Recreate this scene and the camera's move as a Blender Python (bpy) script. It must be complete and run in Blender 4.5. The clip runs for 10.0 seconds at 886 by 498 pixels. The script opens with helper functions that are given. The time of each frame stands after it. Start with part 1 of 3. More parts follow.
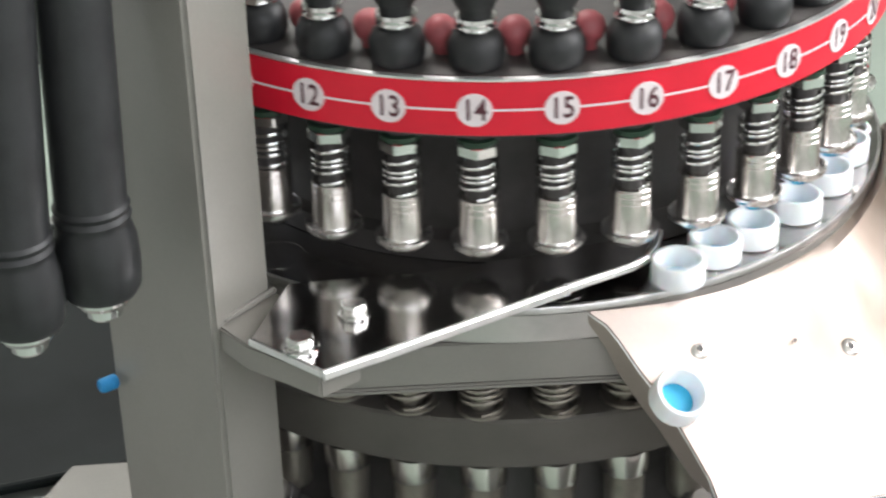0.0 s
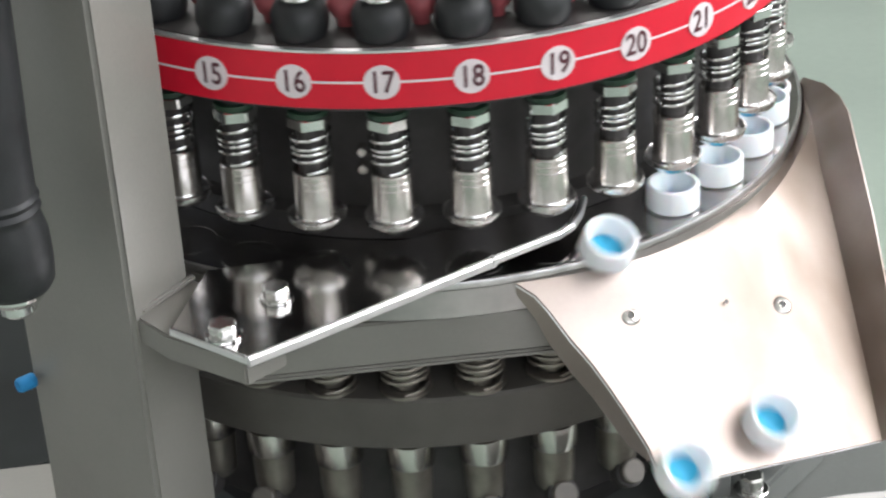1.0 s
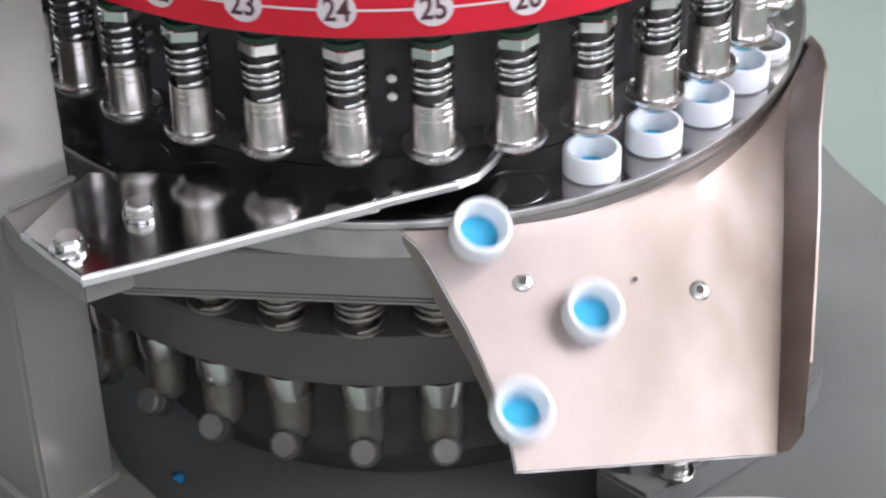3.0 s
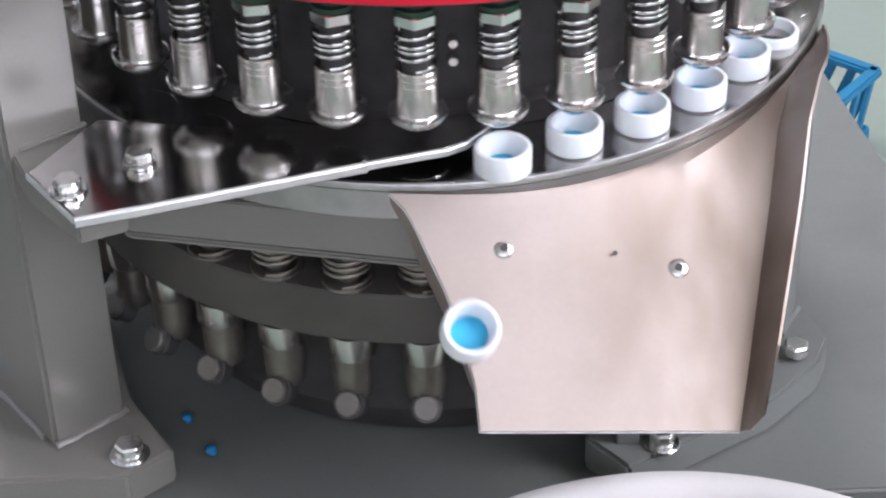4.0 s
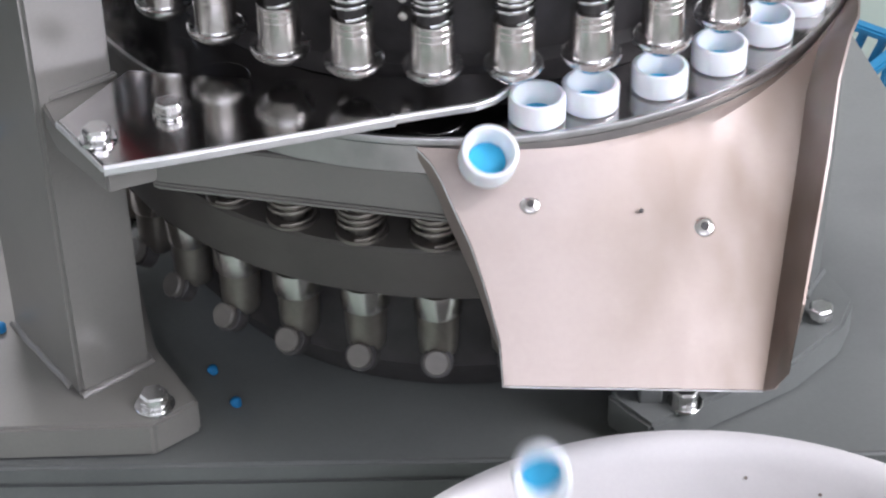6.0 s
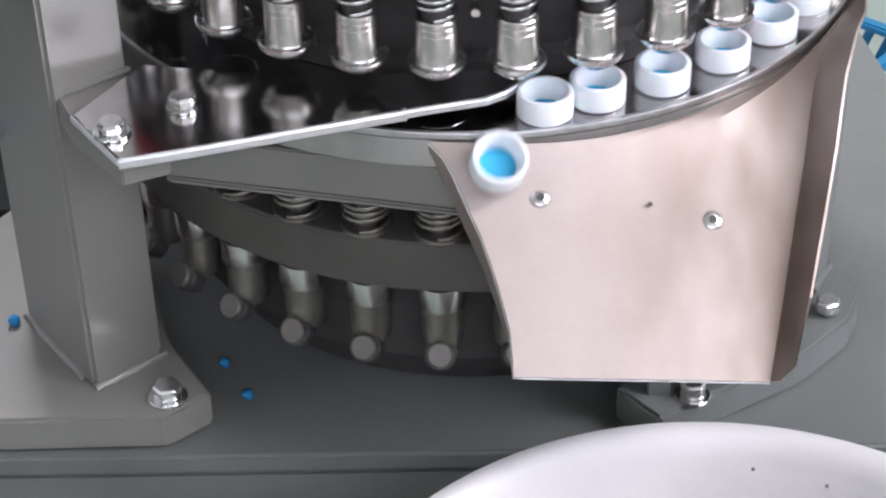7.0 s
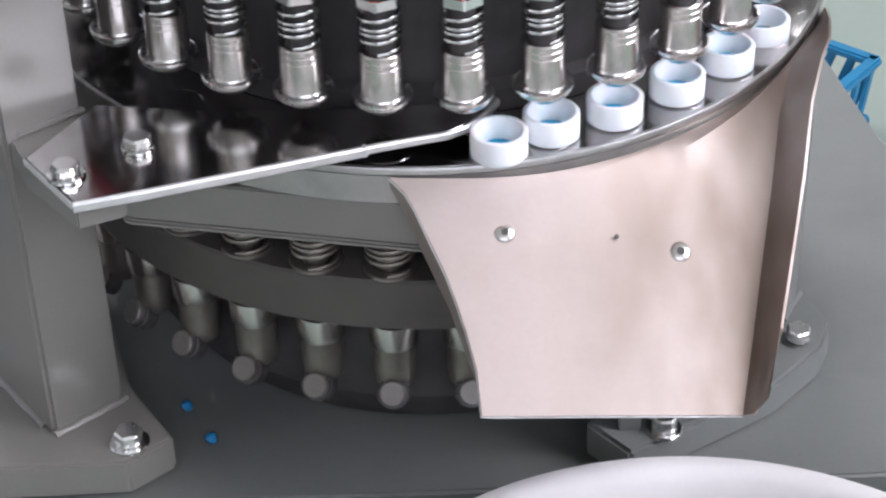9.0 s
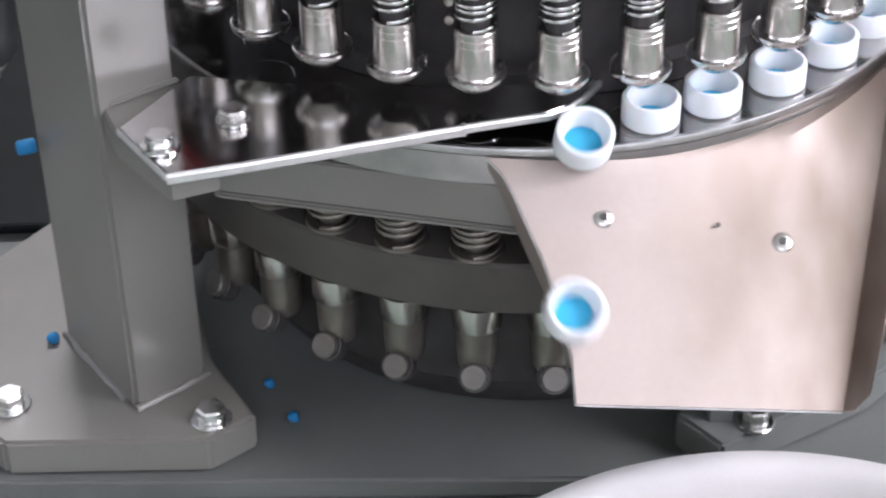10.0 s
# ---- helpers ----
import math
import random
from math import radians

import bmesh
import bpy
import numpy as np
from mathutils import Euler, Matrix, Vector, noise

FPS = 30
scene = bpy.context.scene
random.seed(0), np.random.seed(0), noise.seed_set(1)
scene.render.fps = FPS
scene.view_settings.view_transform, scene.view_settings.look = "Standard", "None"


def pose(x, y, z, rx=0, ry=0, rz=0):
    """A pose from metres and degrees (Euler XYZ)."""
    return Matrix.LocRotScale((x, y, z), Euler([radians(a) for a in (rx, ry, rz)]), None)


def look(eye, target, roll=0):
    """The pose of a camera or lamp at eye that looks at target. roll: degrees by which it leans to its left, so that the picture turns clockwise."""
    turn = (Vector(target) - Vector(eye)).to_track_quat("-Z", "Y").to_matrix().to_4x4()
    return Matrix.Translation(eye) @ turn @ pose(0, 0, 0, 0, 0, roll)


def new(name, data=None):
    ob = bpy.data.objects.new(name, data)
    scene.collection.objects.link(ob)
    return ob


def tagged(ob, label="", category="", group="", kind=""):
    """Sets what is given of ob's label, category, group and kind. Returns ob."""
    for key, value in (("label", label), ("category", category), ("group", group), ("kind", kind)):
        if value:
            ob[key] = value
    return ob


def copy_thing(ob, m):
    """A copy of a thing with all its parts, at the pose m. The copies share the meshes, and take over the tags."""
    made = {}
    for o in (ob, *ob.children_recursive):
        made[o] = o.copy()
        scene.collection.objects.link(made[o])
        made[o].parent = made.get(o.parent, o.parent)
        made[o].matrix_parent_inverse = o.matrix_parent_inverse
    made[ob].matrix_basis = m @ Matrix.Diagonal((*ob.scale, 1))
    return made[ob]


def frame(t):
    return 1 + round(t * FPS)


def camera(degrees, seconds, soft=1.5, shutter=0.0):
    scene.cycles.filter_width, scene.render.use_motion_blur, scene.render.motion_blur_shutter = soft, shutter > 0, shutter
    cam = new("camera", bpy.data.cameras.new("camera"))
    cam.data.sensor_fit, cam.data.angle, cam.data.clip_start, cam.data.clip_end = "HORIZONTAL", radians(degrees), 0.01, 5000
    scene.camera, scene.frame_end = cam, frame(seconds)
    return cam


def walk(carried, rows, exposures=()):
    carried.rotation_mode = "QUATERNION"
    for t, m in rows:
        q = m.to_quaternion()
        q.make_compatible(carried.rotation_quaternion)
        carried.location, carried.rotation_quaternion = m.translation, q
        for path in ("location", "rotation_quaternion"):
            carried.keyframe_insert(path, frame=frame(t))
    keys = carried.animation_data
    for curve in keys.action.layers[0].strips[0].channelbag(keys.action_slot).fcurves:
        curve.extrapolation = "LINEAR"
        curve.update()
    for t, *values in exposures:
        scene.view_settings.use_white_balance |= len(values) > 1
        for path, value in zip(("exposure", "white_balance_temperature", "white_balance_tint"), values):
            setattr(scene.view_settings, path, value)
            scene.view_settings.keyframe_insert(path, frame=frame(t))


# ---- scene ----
cam = camera(24.8, 10.0, soft=2.2, shutter=0.35)
PATH = [
    (0, -0.2950, -0.9993, 0.5032, 60.49, 1.45, -15.29),
    (0.5, -0.2774, -0.9854, 0.4950, 59.80, 2.27, -16.76),
    (1, -0.2940, -0.9813, 0.4878, 59.96, 2.76, -18.83),
    (1.5, -0.2811, -0.9734, 0.4867, 58.60, 3.10, -19.96),
    (2, -0.2878, -0.9611, 0.4774, 58.01, 2.14, -21.00),
    (2.5, -0.1953, -0.9600, 0.4902, 56.80, 1.41, -14.67),
    (3, -0.0783, -0.9470, 0.5009, 55.02, 1.26, -6.80),
    (4.5, 0.0035, -0.9898, 0.5181, 54.19, 1.15, -0.79),
    (5, 0.0027, -0.9808, 0.5110, 54.05, 1.16, -0.61),
    (5.5, 0.0018, -0.9811, 0.5102, 53.41, 0.87, -0.13),
    (7, -0.0017, -0.9939, 0.5151, 53.33, 0.86, 0.29),
    (7.5, -0.0002, -0.9895, 0.5132, 53.23, 1.00, -0.04),
    (8, -0.0009, -0.9851, 0.5127, 53.22, 1.17, -0.26),
    (8.5, 0.0001, -0.9870, 0.5131, 53.85, 1.42, -1.02),
    (9, -0.0003, -0.9770, 0.5084, 54.07, 1.28, -1.19),
    (9.5, -0.0014, -0.9750, 0.5063, 53.92, 1.01, -0.53),
    (10, -0.0203, -0.9624, 0.4983, 53.59, 0.80, 0.99),
]
EXPOSURES = [(0.0, 0.97, 6600, 12), (0.5, 0.85, 6550, 12), (1.0, 0.77, 6470, 12), (1.5, 0.66, 6200, 13), (2.0, 0.62, 6150, 14), (2.5, 0.61, 6020, 17), (3.0, 0.60, 6240, 19), (4.5, 0.60, 6130, 20), (9.5, 0.60, 6130, 20), (10.0, 0.64, 6170, 20)]
walk(cam, [(t, pose(*p)) for t, *p in PATH], EXPOSURES)

# ---- key dimensions, metres; the turret turns about the z axis, its die table's top is z = 0 ----
STATIONS = 33
PITCH = 360 / STATIONS
RATE = 3.0873                 # stations per second
TURN0 = -109.83               # degrees, station 14 at the start
R_PUNCH, R_RING, R_TABLE = 0.1943, 0.2109, 0.2125
Z_FOOT, Z_BASE, Z_FLOOR = -0.172, -0.194, -0.95
CHUTE_C, CHUTE_N = Vector((0.076, -0.254, -0.053)), Vector((0.13, -0.5574, 0.82)).normalized()

# ---- world and light ----
world = bpy.data.worlds.new("sky")
scene.world = world
world.use_nodes = True
wn = world.node_tree.nodes
sky = wn.new("ShaderNodeTexSky")
sky.sky_type, sky.sun_disc, sky.sun_elevation, sky.sun_rotation = "NISHITA", False, radians(40), radians(120)
wn["Background"].inputs["Strength"].default_value = 0.07
world.node_tree.links.new(sky.outputs[0], wn["Background"].inputs["Color"])


def window_light(name, eye, target, w, h, power, color):
    data = bpy.data.lights.new(name, "AREA")
    data.shape, data.size, data.size_y, data.energy, data.color = "RECTANGLE", w, h, power, color
    ob = new(name, data)
    ob.matrix_world = look(eye, target)
    return ob


# Unseen windows: side daylight is inferred, front and back lamps are added fill.
window_light("window_light_side", (2.9, -0.9, 1.62), (0, -0.9, 1.0), 2.3, 1.4, 70, (0.95, 0.97, 1.0))
window_light("window_light_front", (0.6, -3.4, 1.62), (0.6, 0, 1.0), 2.6, 1.4, 24, (0.95, 0.97, 1.0))
window_light("window_light_back", (-2.4, 1.0, 1.15), (0, 1.0, 1.0), 1.6, 1.5, 4, (0.94, 0.97, 1.0))
# Unseen ceiling lamps, added to light the upper faces from above.
ADDED_CEILING_LIGHTS = ((2.0, -0.7, 23), (-0.3, 1.7, 40))
for lx, ly, power in ADDED_CEILING_LIGHTS:
    window_light("ceiling_tube_light", (lx, ly, 2.318), (lx, ly, 0), 1.16, 0.56, power, (1.0, 0.99, 0.97))


# ---- materials ----
def material(name, color, rough=0.5, metal=0.0, spots=0.15, scale=40.0, grain=0.05, grain_scale=600.0, stretch=(1, 1, 1),
             bump=0.1, rough_var=0.1, second=None, coat=0.0, sss=0.0):
    """A surface with large stains, fine grain and a little relief."""
    m = bpy.data.materials.new(name)
    m.use_nodes = True
    n, l = m.node_tree.nodes, m.node_tree.links
    b = n["Principled BSDF"]
    b.inputs["Metallic"].default_value = metal
    b.inputs["Coat Weight"].default_value = coat
    b.inputs["Coat Roughness"].default_value = 0.15
    if sss:
        b.inputs["Subsurface Weight"].default_value = sss
        b.inputs["Subsurface Scale"].default_value = 0.003
    co = n.new("ShaderNodeTexCoord")
    mp = n.new("ShaderNodeMapping")
    mp.inputs["Scale"].default_value = stretch
    l.new(co.outputs["Object"], mp.inputs["Vector"])
    big, fine = n.new("ShaderNodeTexNoise"), n.new("ShaderNodeTexNoise")
    big.inputs["Scale"].default_value, fine.inputs["Scale"].default_value = scale, grain_scale
    big.inputs["Detail"].default_value, fine.inputs["Detail"].default_value = 5, 3
    l.new(co.outputs["Object"], big.inputs["Vector"])
    l.new(mp.outputs["Vector"], fine.inputs["Vector"])
    other = second or tuple(c * (1 - 2.2 * spots) for c in color)
    mix = n.new("ShaderNodeMix")
    mix.data_type = "RGBA"
    ramp = n.new("ShaderNodeMapRange")
    ramp.inputs["From Min"].default_value, ramp.inputs["From Max"].default_value = 0.42, 0.7
    l.new(big.outputs["Fac"], ramp.inputs["Value"])
    l.new(ramp.outputs["Result"], mix.inputs["Factor"])
    mix.inputs[6].default_value, mix.inputs[7].default_value = (*color, 1), (*other, 1)
    gr = n.new("ShaderNodeMix")
    gr.data_type, gr.blend_type = "RGBA", "MULTIPLY"
    gr.inputs["Factor"].default_value = grain * 4
    l.new(mix.outputs[2], gr.inputs[6])
    gm = n.new("ShaderNodeMapRange")
    gm.inputs["To Min"].default_value, gm.inputs["To Max"].default_value = 0.5, 1.4
    l.new(fine.outputs["Fac"], gm.inputs["Value"])
    l.new(gm.outputs["Result"], gr.inputs[7])
    l.new(gr.outputs[2], b.inputs["Base Color"])
    rr = n.new("ShaderNodeMapRange")
    rr.inputs["To Min"].default_value, rr.inputs["To Max"].default_value = max(rough - rough_var, 0.02), rough + rough_var
    l.new(big.outputs["Fac"], rr.inputs["Value"])
    l.new(rr.outputs["Result"], b.inputs["Roughness"])
    bp = n.new("ShaderNodeBump")
    bp.inputs["Strength"].default_value, bp.inputs["Distance"].default_value = bump, 0.0006
    l.new(fine.outputs["Fac"], bp.inputs["Height"])
    l.new(bp.outputs["Normal"], b.inputs["Normal"])
    return m


CHROME = material("chrome", (0.78, 0.78, 0.77), 0.12, 1.0, 0.05, 60, 0.02, 900, bump=0.03, rough_var=0.05)
STEEL = material("turned_steel", (0.72, 0.685, 0.655), 0.25, 1.0, 0.04, 50, 0.006, 500, (0.2, 0.2, 5), 0.0, 0.02)
FOOT = material("bright_foot_steel", (0.85, 0.84, 0.82), 0.26, 1.0, 0.06, 80, 0.01, 600, bump=0.02)
DIE_STEEL = material("polished_die_table_steel", (0.5, 0.48, 0.47), 0.15, 1.0, 0.12, 30, 0.03, 500, bump=0.02, rough_var=0.04)
PLATE = material("polished_plate_steel", (0.6, 0.58, 0.565), 0.14, 1.0, 0.1, 35, 0.03, 500, bump=0.012, rough_var=0.04)
TABLE_SIDE = material("dull_table_side_steel", (0.55, 0.535, 0.52), 0.48, 1.0, 0.1, 40, 0.02, 500, bump=0.02)
RIM = material("worn_table_rim", (0.62, 0.61, 0.6), 0.4, 1.0, 0.15, 60, 0.03, 700, bump=0.02)
BRIGHT_EDGE = material("bright_ground_edge", (0.9, 0.9, 0.9), 0.44, 1.0, 0.05, 80, 0.03, 700)
CHUTE = material("brushed_chute_steel", (0.475, 0.412, 0.38), 0.56, 1.0, 0.1, 16, 0.02, 320, (1, 1, 1), 0.03, 0.06, second=(0.435, 0.37, 0.332))


def stain_chute(m):
    """Brownish stain runs with a broad darkening, both growing towards the standing wall."""
    n, l = m.node_tree.nodes, m.node_tree.links
    b = n["Principled BSDF"]
    old = b.inputs["Base Color"].links[0].from_socket
    co, mp, nz = n.new("ShaderNodeTexCoord"), n.new("ShaderNodeMapping"), n.new("ShaderNodeTexNoise")
    mp.inputs["Scale"].default_value = (1.0, 0.5, 0.5)
    nz.inputs["Scale"].default_value, nz.inputs["Detail"].default_value, nz.inputs["Roughness"].default_value = 24, 2.5, 0.5
    l.new(co.outputs["Object"], mp.inputs["Vector"])
    l.new(mp.outputs["Vector"], nz.inputs["Vector"])
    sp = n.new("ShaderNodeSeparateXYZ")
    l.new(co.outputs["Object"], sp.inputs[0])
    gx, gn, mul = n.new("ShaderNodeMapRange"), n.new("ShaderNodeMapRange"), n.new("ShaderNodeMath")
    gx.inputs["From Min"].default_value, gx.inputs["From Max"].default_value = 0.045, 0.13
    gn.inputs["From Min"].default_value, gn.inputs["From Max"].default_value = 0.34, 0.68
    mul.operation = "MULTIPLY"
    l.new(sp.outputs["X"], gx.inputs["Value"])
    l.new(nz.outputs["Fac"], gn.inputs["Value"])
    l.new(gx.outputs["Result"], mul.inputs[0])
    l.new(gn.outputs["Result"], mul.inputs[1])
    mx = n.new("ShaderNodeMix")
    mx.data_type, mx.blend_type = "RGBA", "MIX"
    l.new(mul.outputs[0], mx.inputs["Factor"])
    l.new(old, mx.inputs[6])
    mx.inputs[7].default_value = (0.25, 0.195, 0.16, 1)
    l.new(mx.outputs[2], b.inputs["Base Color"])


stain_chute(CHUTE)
PAINT = material("warm_grey_machine_paint", (0.215, 0.205, 0.185), 0.38, 0.0, 0.035, 18, 0.03, 500, bump=0.06, rough_var=0.025, coat=0.3)
BASE_PAINT = material("grey_base_paint", (0.155, 0.163, 0.153), 0.5, 0.0, 0.09, 12, 0.04, 420, bump=0.06)
DARK = material("oiled_black_metal", (0.06, 0.055, 0.053), 0.5, 0.0, 0.2, 40, 0.05, 500)
BAND = material("brown_grey_turret_paint", (0.085, 0.078, 0.068), 0.5, 0.0, 0.1, 25, 0.04, 500)
ROLLER = material("grey_roller_steel", (0.21, 0.195, 0.175), 0.5, 0.5, 0.15, 60, 0.04, 600)
LOWER = material("dull_lower_steel", (0.3, 0.275, 0.24), 0.42, 0.85, 0.15, 60, 0.04, 600, bump=0.03)
RUBBER = material("black_rubber", (0.016, 0.017, 0.018), 0.5, 0.0, 0.2, 60, 0.06, 700, bump=0.15)
RED = material("red_printed_strip", (0.7, 0.007, 0.03), 0.45, 0.0, 0.05, 30, 0.02, 700, bump=0.02)
WHITE = material("white_print", (0.78, 0.7, 0.71), 0.5, 0.0, 0.03, 60, 0.02, 600, bump=0.02)
INK = material("dark_print", (0.1, 0.025, 0.035), 0.5, 0.0, 0.1, 60)
MAROON = material("dusty_red_plastic", (0.42, 0.1, 0.11), 0.5, 0.0, 0.2, 50)
GREEN = material("green_washer_plastic", (0.014, 0.045, 0.024), 0.45, 0.0, 0.2, 60)
TABLET = material("white_pressed_powder", (0.81, 0.845, 0.87), 0.5, 0.0, 0.02, 120, 0.03, 1500, bump=0.12, sss=0.15)
BLUE = material("blue_pressed_powder", (0.03, 0.42, 0.68), 0.6, 0.0, 0.05, 150, 0.06, 1500, bump=0.15)
CRUMB = material("blue_powder_crumb", (0.01, 0.22, 0.5), 0.7, 0.0, 0.1, 200)
BOWL = material("white_plastic_bowl", (0.7, 0.675, 0.66), 0.5, 0.0, 0.04, 15, 0.02, 500, bump=0.03)
FLOOR = material("green_epoxy_floor", (0.3, 0.36, 0.31), 0.35, 0.0, 0.06, 2, 0.03, 60, bump=0.03)
WALL = material("painted_wall", (0.62, 0.62, 0.6), 0.7, 0.0, 0.04, 2, 0.03, 80)
CRATE = material("blue_plastic_crate", (0.02, 0.22, 0.42), 0.4, 0.0, 0.1, 10)
FILM = material("pale_plastic_bag", (0.6, 0.66, 0.7), 0.25, 0.0, 0.1, 20)
DARK_GREEN = material("dark_green_tray", (0.01, 0.014, 0.014), 0.55, 0.0, 0.2, 10)
DARK_GREEN.node_tree.nodes["Principled BSDF"].inputs["Specular IOR Level"].default_value = 0.12
GLOW = bpy.data.materials.new("lamp_diffuser")
GLOW.use_nodes = True
GLOW.node_tree.nodes["Principled BSDF"].inputs["Emission Color"].default_value = (1, 0.99, 0.97, 1)
GLOW.node_tree.nodes["Principled BSDF"].inputs["Emission Strength"].default_value = 3.0
WOOD = material("brown_grey_box", (0.2, 0.16, 0.13), 0.6, 0.0, 0.1, 10)


# ---- mesh helpers ----
def part(name, bm, mat, parent=None, label="", smooth=None):
    me = bpy.data.meshes.new(name)
    bm.normal_update()
    bm.to_mesh(me)
    bm.free()
    me.materials.append(mat)
    if smooth is not None:
        me.shade_smooth()
        me.set_sharp_from_angle(angle=radians(smooth))
    ob = new(name, me)
    ob.parent = parent
    if label:
        tagged(ob, label)
    return ob


def again(ob, parent, m):
    """The same piece once more, on the same mesh."""
    o = new(ob.name.split(".")[0], ob.data)
    o.parent = parent
    o.matrix_basis = m
    return o


def lathe(profile, seg=32, m=None, closed=False):
    """A body of revolution about z from (radius, height) pairs."""
    bm = bmesh.new()
    rings = []
    for r, z in profile:
        if r < 1e-6:
            rings.append([bm.verts.new((0, 0, z))])
        else:
            rings.append([bm.verts.new((r * math.cos(2 * math.pi * i / seg), r * math.sin(2 * math.pi * i / seg), z)) for i in range(seg)])
    pairs = list(zip(rings, rings[1:])) + ([(rings[-1], rings[0])] if closed else [])
    for a, b in pairs:
        for i in range(seg):
            j = (i + 1) % seg
            f = [a[i % len(a)], a[j % len(a)], b[j % len(b)], b[i % len(b)]]
            f = list(dict.fromkeys(f))
            if len(f) > 2:
                bm.faces.new(f)
    bmesh.ops.recalc_face_normals(bm, faces=bm.faces)
    if m is not None:
        bm.transform(m)
    return bm


def prism(points, z0, z1, bevel=0.0, segs=2):
    """A plate with the given outline between two heights."""
    bm = bmesh.new()
    lo, hi = [bm.verts.new((x, y, z0)) for x, y in points], [bm.verts.new((x, y, z1)) for x, y in points]
    bm.faces.new(lo[::-1])
    bm.faces.new(hi)
    for i in range(len(points)):
        j = (i + 1) % len(points)
        bm.faces.new((lo[i], lo[j], hi[j], hi[i]))
    bmesh.ops.recalc_face_normals(bm, faces=bm.faces)
    if bevel:
        bmesh.ops.bevel(bm, geom=bm.edges[:], offset=bevel, segments=segs, affect="EDGES", clamp_overlap=True)
    return bm


def box(x, y, z, bevel=0.0, m=None):
    bm = bmesh.new()
    bmesh.ops.create_cube(bm, size=1)
    bm.transform(Matrix.Diagonal((x, y, z, 1)))
    if bevel:
        bmesh.ops.bevel(bm, geom=bm.edges[:], offset=bevel, segments=2, affect="EDGES", clamp_overlap=True)
    if m is not None:
        bm.transform(m)
    return bm


def tube(points, radius, seg=8, ends=True):
    """A round bar along a line of points."""
    bm = bmesh.new()
    pts = [Vector(p) for p in points]
    rings = []
    for i, p in enumerate(pts):
        d = (pts[min(i + 1, len(pts) - 1)] - pts[max(i - 1, 0)]).normalized()
        u = d.cross(Vector((0, 0, 1)) if abs(d.z) < 0.9 else Vector((1, 0, 0))).normalized()
        v = d.cross(u)
        rings.append([bm.verts.new(p + radius * (math.cos(2 * math.pi * k / seg) * u + math.sin(2 * math.pi * k / seg) * v)) for k in range(seg)])
    for a, b in zip(rings, rings[1:]):
        for k in range(seg):
            bm.faces.new((a[k], a[(k + 1) % seg], b[(k + 1) % seg], b[k]))
    if ends:
        bm.faces.new(rings[0][::-1])
        bm.faces.new(rings[-1])
    bmesh.ops.recalc_face_normals(bm, faces=bm.faces)
    return bm


def hexagon(across, z0, z1, chamfer=0.0008):
    r = across / math.sqrt(3)
    pts = [(r * math.cos(radians(60 * i)), r * math.sin(radians(60 * i))) for i in range(6)]
    return prism(pts, z0, z1, chamfer, 1)


def hex_bolt(at, across=0.013, head=0.0065, washer=0.01, turn=0.0, on="plate"):
    root = new("hex_bolt")
    root.matrix_world = Matrix.Translation(at) @ pose(0, 0, 0, 0, 0, turn)
    part("head", hexagon(across, 0.0016, 0.0016 + head, 0.0011), FOOT, root)
    if washer:
        part("washer", lathe([(0, 0), (washer, 0), (washer, 0.0012), (washer - 0.0006, 0.0016), (0, 0.0016)], 28), CHROME, root, smooth=30)
    return tagged(root, f"bright zinc-plated hex bolt with washer on the {on}", "bolt", "hex bolts")


# ---- room ----
def room():
    x0, x1, y0, y1, z1, th = -2.5, 3.0, -3.5, 4.5, 2.4, 0.15
    fl = part("floor", box(x1 - x0, y1 - y0, 0.1, 0, pose((x0 + x1) / 2, (y0 + y1) / 2, Z_FLOOR - 0.05)), FLOOR)
    tagged(fl, "pale green epoxy workshop floor", "floor", kind="structure")
    # Ceiling and walls are unseen, added to bounce light and feed reflections.
    ce = part("ceiling", box(x1 - x0, y1 - y0, 0.1, 0, pose((x0 + x1) / 2, (y0 + y1) / 2, z1 + 0.05)), WALL)
    tagged(ce, "added unseen workshop ceiling, painted white", "ceiling", kind="structure")

    def wall(name, length, m, hole=None):
        bm = bmesh.new()
        h = z1 - Z_FLOOR
        pieces = [(0, length, 0, h)] if not hole else [(0, hole[0], 0, h), (hole[1], length, 0, h), (hole[0], hole[1], 0, hole[2]), (hole[0], hole[1], hole[3], h)]
        for a, b, c, d in pieces:
            bmesh.ops.create_cube(bm, size=1, matrix=pose((a + b) / 2, 0, (c + d) / 2) @ Matrix.Diagonal((b - a, th, d - c, 1)))
        bm.transform(m)
        return tagged(part(name, bm, WALL), "added unseen workshop wall, painted light", "wall", kind="structure")
    wall("wall_north", x1 - x0, pose(x0, y1 + th / 2, Z_FLOOR))
    wall("wall_south", x1 - x0, pose(x0, y0 - th / 2, Z_FLOOR), (1.8, 4.4, 1.85, 3.3))
    wall("wall_east", y1 - y0, pose(x1 + th / 2, y0, Z_FLOOR, 0, 0, 90), (1.45, 3.75, 1.85, 3.3))
    wall("wall_west", y1 - y0, pose(x0 - th / 2, y0, Z_FLOOR, 0, 0, 90), (3.7, 5.3, 1.35, 2.85))


room()


